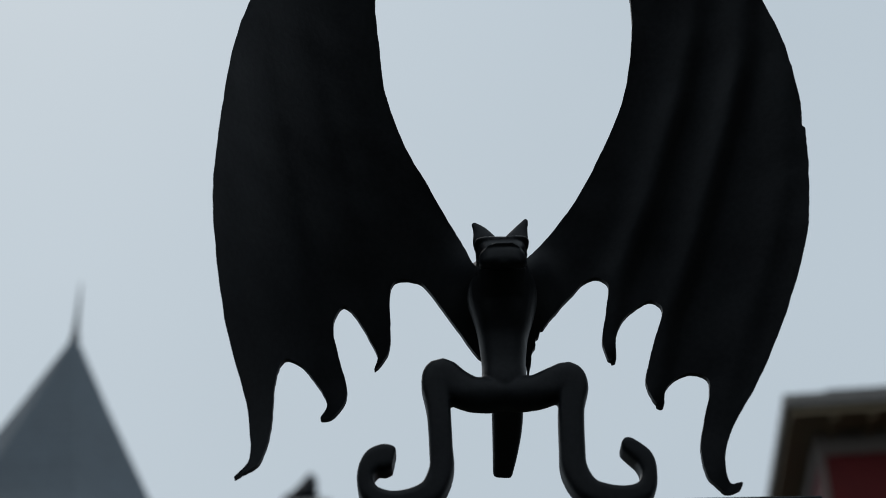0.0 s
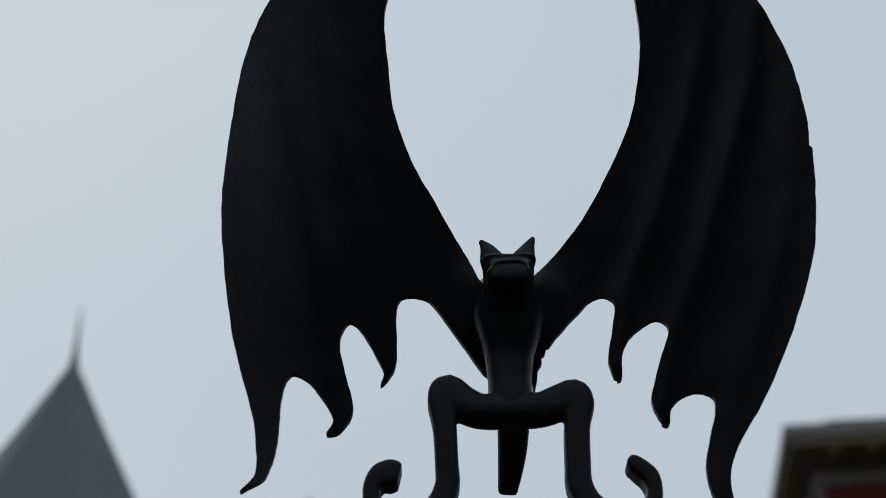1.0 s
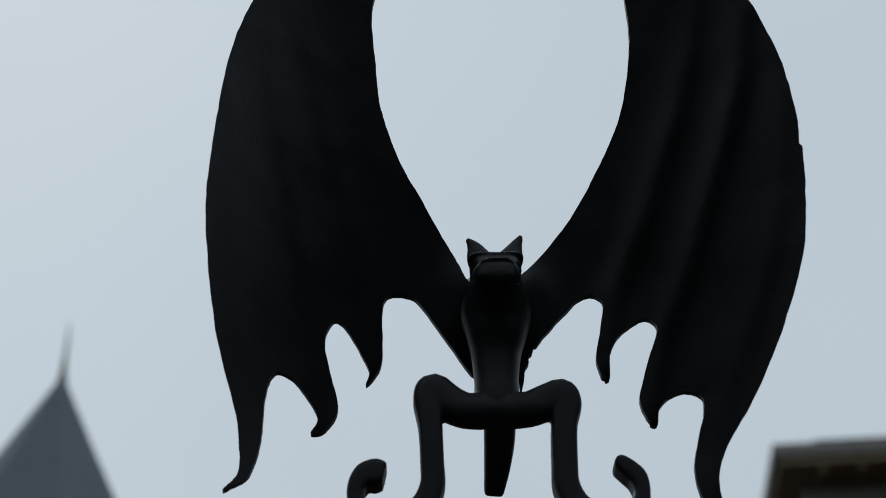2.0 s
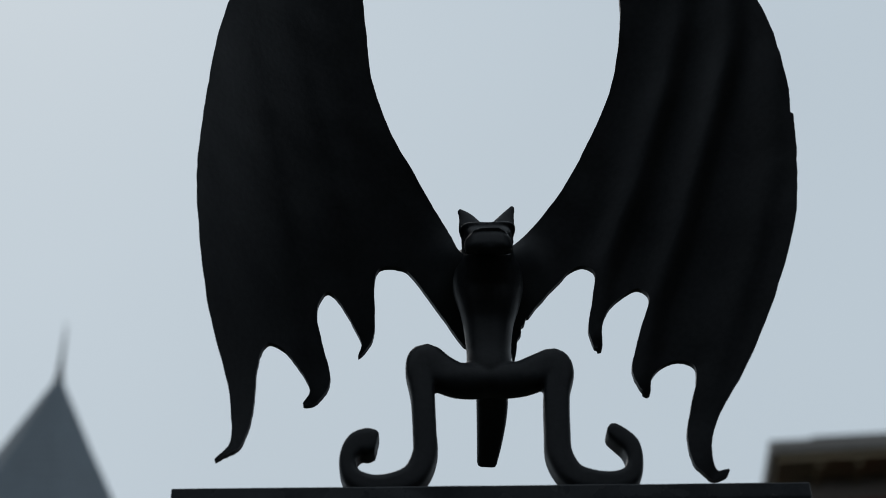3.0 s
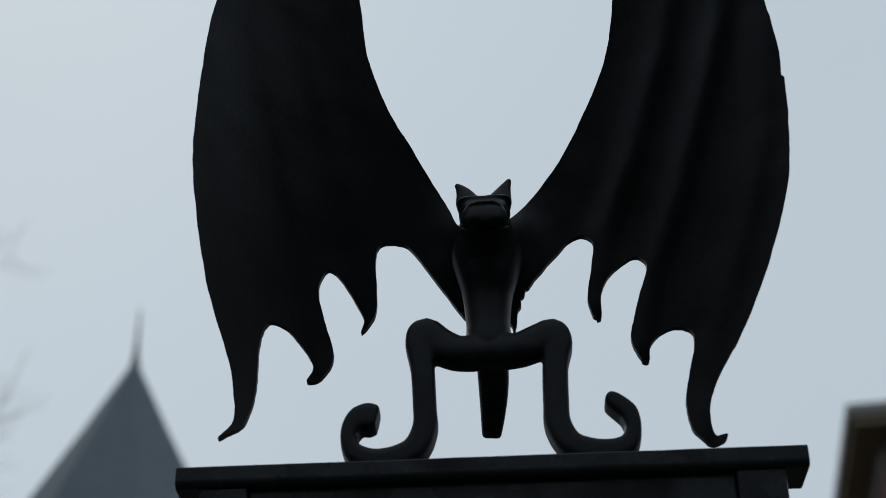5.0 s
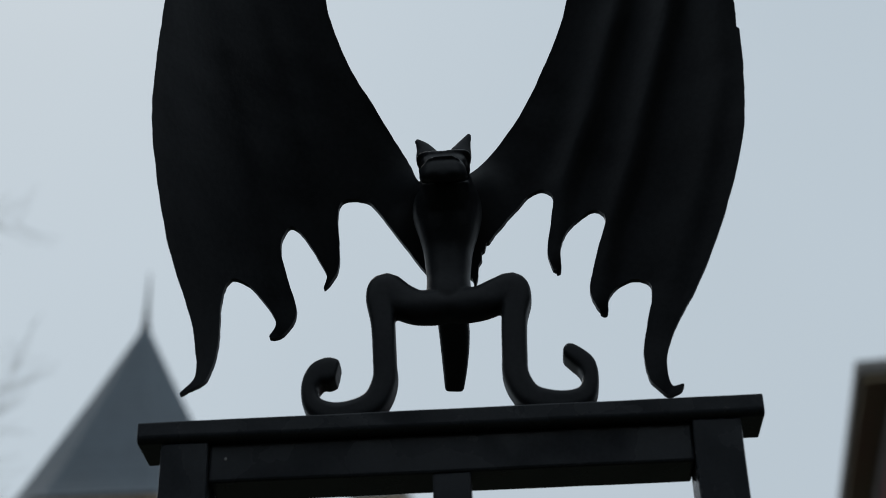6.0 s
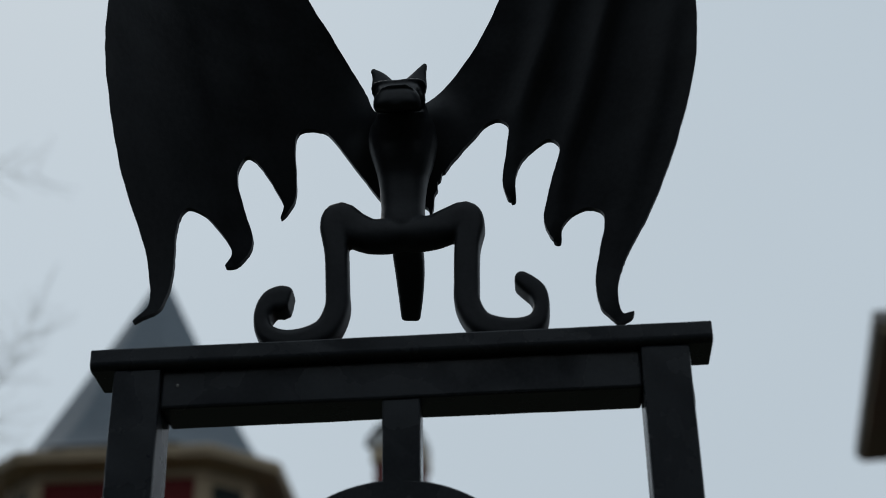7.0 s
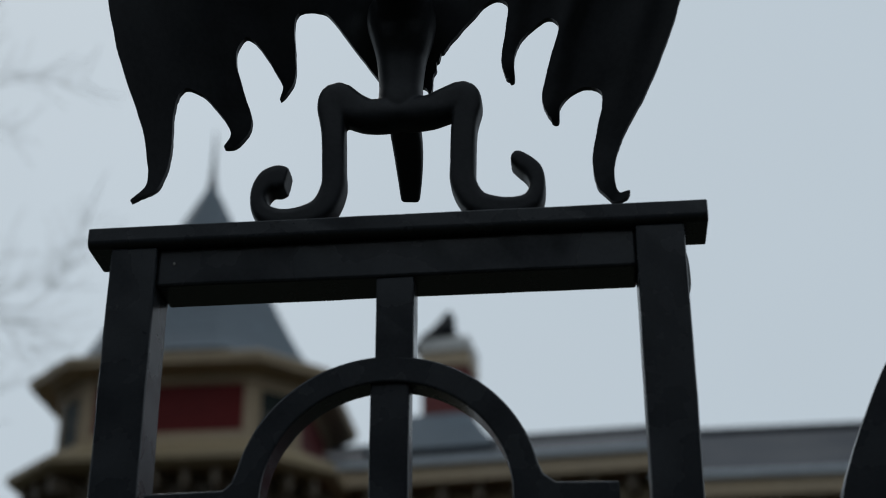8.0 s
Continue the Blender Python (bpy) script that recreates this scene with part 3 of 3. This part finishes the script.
def wing_block(m, x0, x1, eave, ridge_z, run):
    """A wing of the house: wall, bracketed eaves, gutter and a slate roof that rises to its ridge."""
    part("house_wall", moved(box(x0, x1, 0, 9, 0, eave - 0.9), m), RED, house, "dark red clapboard wall")
    part("eave_board", moved(box(x0 - 0.4, x1 + 0.4, -0.72, 0.2, eave - 0.40, eave - 0.06, 0.02), m), CREAM, house)
    part("frieze", moved(box(x0, x1, -0.06, 0.3, eave - 0.95, eave - 0.403, 0.02), m), TAN, house)
    part("gutter", moved(box(x0 - 0.45, x1 + 0.45, -0.84, -0.60, eave - 0.055, eave + 0.09, 0.03), m), GUTTER, house, "pale metal gutter")
    bm = bmesh.new()
    pts = [(x0 - 0.4, -0.78, eave + 0.02), (x1 + 0.4, -0.78, eave + 0.02), (x1 + 0.4, 2 * run, eave + 0.02), (x0 - 0.4, 2 * run, eave + 0.02), (x0 + 0.2, run, ridge_z), (x1 - 0.2, run, ridge_z)]
    v = [bm.verts.new(p) for p in pts]
    for f in ((0, 1, 5, 4), (1, 2, 5), (2, 3, 4, 5), (3, 0, 4), (3, 2, 1, 0)):
        bm.faces.new([v[i] for i in f])
    part("house_roof", moved(bm, m), SHINGLE, house, "low dark grey shingle roof")
    part("ridge_cap", moved(box(x0 + 0.2, x1 - 0.2, run - 0.22, run + 0.22, ridge_z - 0.10, ridge_z + 0.05, 0.04), m), SOOT, house)
    n = int((x1 - x0) / 0.75)
    for i in range(n):
        x = x0 + 0.3 + i * 0.75
        part("bracket", moved(box(x, x + 0.16, -0.55, -0.065, eave - 0.74, eave - 0.405, 0.02), m), BROWN, house)


def square_tower(m):
    """A square tower; the corner of its eaves is the origin of m."""
    over, lip, wide, deep, top = 1.17, 0.74, 9.0, 7.6, 16.22
    part("tower_wall", moved(box(lip, wide, over, deep - over, 0, top - 0.9), m), RED, house, "dark red clapboard wall")
    part("tower_fascia", moved(box(0, wide + over, 0, deep, top - 0.30, top, 0.03), m), FASCIA, house, "deep overhanging eaves")
    part("tower_soffit", moved(box(0.12, wide + over - 0.12, 0.12, deep - 0.12, top - 0.42, top - 0.303), m), TAN, house)
    part("tower_frieze", moved(box(lip - 0.05, wide + 0.05, over - 0.05, deep - over + 0.05, top - 0.92, top - 0.42, 0.02), m), DRAB, house)
    part("tower_roof", moved(box(0.9, wide, 0.2, deep - 0.3, top, top + 0.14, 0.03), m), LEAD, house, "dark metal roof edge")
    part("corner_board", moved(box(lip - 0.03, lip + 0.09, over - 0.03, over + 0.09, 0, top - 0.925, 0.02), m), DRAB, house)
    for i in range(9):
        x = 0.95 + 0.78 * i
        part("modillion", moved(box(x, x + 0.14, 0.25, over - 0.06, top - 0.54, top - 0.425, 0.02), m), TAN, house)


def chimney(x, y):
    m = Matrix.Translation((x, y, 0)) @ pose(0, 0, 0, 0, 0, HOUSE_TURN)
    stack = part("chimney", moved(box(-0.52, 0.52, -0.5, 0.5, 10.5, 14.75, 0.02), m), BRICK, house, "red brick chimney with a stone cap")
    part("chimney_band", moved(box(-0.58, 0.58, -0.56, 0.56, 14.75, 15.12, 0.04), m), CREAM, stack)
    part("chimney_cap", moved(box(-0.60, 0.58, -0.6, 0.58, 15.12, 15.46, 0.05), m), PALE, stack)
    part("chimney_pot", moved(ring_solid([(0.24, 15.46), (0.26, 15.54), (0.20, 15.60), (0.18, 15.74), (0.20, 15.78), (0.17, 15.80)], 12), m @ pose(0.02, 0, 0)), SOOT, stack)
    hood = bmesh.new()
    rings = []
    for cx, cz, r, lean in ((-0.30, 15.50, 0.48, 0.50), (-0.29, 15.57, 0.49, 0.50), (-0.10, 15.84, 0.30, 0.36), (0.00, 16.04, 0.18, 0.2), (0.04, 16.22, 0.06, 0.0)):
        rings.append([hood.verts.new((cx + r * math.cos(k * math.pi / 6), r * math.sin(k * math.pi / 6) - 0.22, cz + lean * r * math.cos(k * math.pi / 6))) for k in range(12)])
    for a, b in zip(rings, rings[1:]):
        for k in range(12):
            hood.faces.new((a[k], a[(k + 1) % 12], b[(k + 1) % 12], b[k]))
    hood.faces.new(rings[0])
    hood.faces.new(rings[-1])
    part("cowl", moved(hood, m), SOOT, stack, "dark metal chimney cowl drawn out to one side")
    part("chimney_pot", moved(ring_solid([(0.19, 15.46), (0.22, 15.54), (0.17, 15.60), (0.16, 15.72), (0.19, 15.78), (0.05, 15.86)], 12), m @ pose(-0.44, 0, 0)), LEAD, stack)
    bm = bmesh.new()
    v = [bm.verts.new(p) for p in ((-1.5, -1.9, 12.4), (1.35, -1.9, 12.4), (1.35, 1.2, 12.4), (-1.5, 1.2, 12.4), (-0.75, -0.8, 13.55), (0.6, -0.8, 13.55), (0.6, 0.4, 13.55), (-0.75, 0.4, 13.55))]
    for f in ((0, 1, 5, 4), (1, 2, 6, 5), (2, 3, 7, 6), (3, 0, 4, 7), (4, 5, 6, 7), (3, 2, 1, 0)):
        bm.faces.new([v[i] for i in f])
    part("roof_saddle", moved(bm, m), SLATE, house, "raised shingle roof round the chimney")


turret(-8.05, 29.49)
chimney(-2.95, 32.0)
wing_block(Matrix.Translation((-6.0, 29.6, 0)) @ pose(0, 0, 0, 0, 0, HOUSE_TURN), -1.6, 7.6, 11.55, 13.65, 4.2)
wing_block(Matrix.Translation((2.0, 28.4, 0)) @ pose(0, 0, 0, 0, 0, HOUSE_TURN + 4), -0.25, 6.2, 10.80, 13.36, 4.2)
square_tower(Matrix.Translation((7.1, 28.1, 0)) @ pose(0, 0, 0, 0, 0, HOUSE_TURN))


# ---------------------------------------------------------------- the bare tree
def tree(x, y, high, seed):
    rng = random.Random(seed)
    top = thing("tree", "leafless grey tree with fine spreading twigs", "tree", at=Matrix.Translation((x, y, 0)))
    trunk, crown = bmesh.new(), bmesh.new()

    def limb(bm, a, b, ra, rb, n):
        t = (b - a).normalized()
        s = t.orthogonal().normalized()
        d = t.cross(s)
        rings = [[bm.verts.new(p + (s * math.cos(k * 2 * math.pi / n) + d * math.sin(k * 2 * math.pi / n)) * r) for k in range(n)] for p, r in ((a, ra), (b, rb))]
        for k in range(n):
            bm.faces.new((rings[0][k], rings[0][(k + 1) % n], rings[1][(k + 1) % n], rings[1][k]))

    def grow(p, way, length, r, level):
        bits = 4
        for i in range(bits):
            q = p + way * (length / bits)
            r2 = r * 0.86
            limb(crown, p, q, r, r2, 7 if level < 2 else 4)
            way = (way + Vector((rng.uniform(-0.18, 0.18), rng.uniform(-0.18, 0.18), rng.uniform(-0.04, 0.16)))).normalized()
            p, r = q, r2
            if level < 4 and (i > 0 or level > 0):
                for _ in range(1 if level < 2 else 2 if level < 3 else 3):
                    a = rng.uniform(0, 2 * math.pi)
                    side = way.orthogonal().normalized()
                    side.rotate(Matrix.Rotation(a, 3, way))
                    grow(p, (way * 0.75 + side * 0.75).normalized(), length * rng.uniform(0.45, 0.62), max(0.007, r * 0.62), level + 1)

    stem, r = [Vector((0, 0, 0))], 0.21
    for i in range(14):
        q = Vector((0.12 * math.sin(i * 0.9), 0.1 * math.cos(i * 1.3), high * 0.92 * (i + 1) / 14))
        limb(trunk, stem[-1], q, r * (1.25 if i == 0 else 1), r * 0.86, 12)
        stem.append(q)
        r *= 0.86
    for k in range(30):
        h = 0.34 + 0.62 * k / 29
        p = stem[0].lerp(stem[-1], h)
        a = k * 2.4 + rng.uniform(-0.3, 0.3)
        reach = high * 0.25 * (1.15 - 0.75 * abs(h - 0.55))
        grow(p, Vector((math.cos(a) * 0.75, math.sin(a) * 0.75, 0.45 + 0.5 * h)).normalized(), reach * rng.uniform(0.8, 1.1), 0.075 * (1.15 - h), 1)
    part("trunk", trunk, BARK, top, smooth=True)
    part("crown", crown, BARK, top, smooth=True)
    return top


tree(-16.45, 21.0, 19.5, 3)
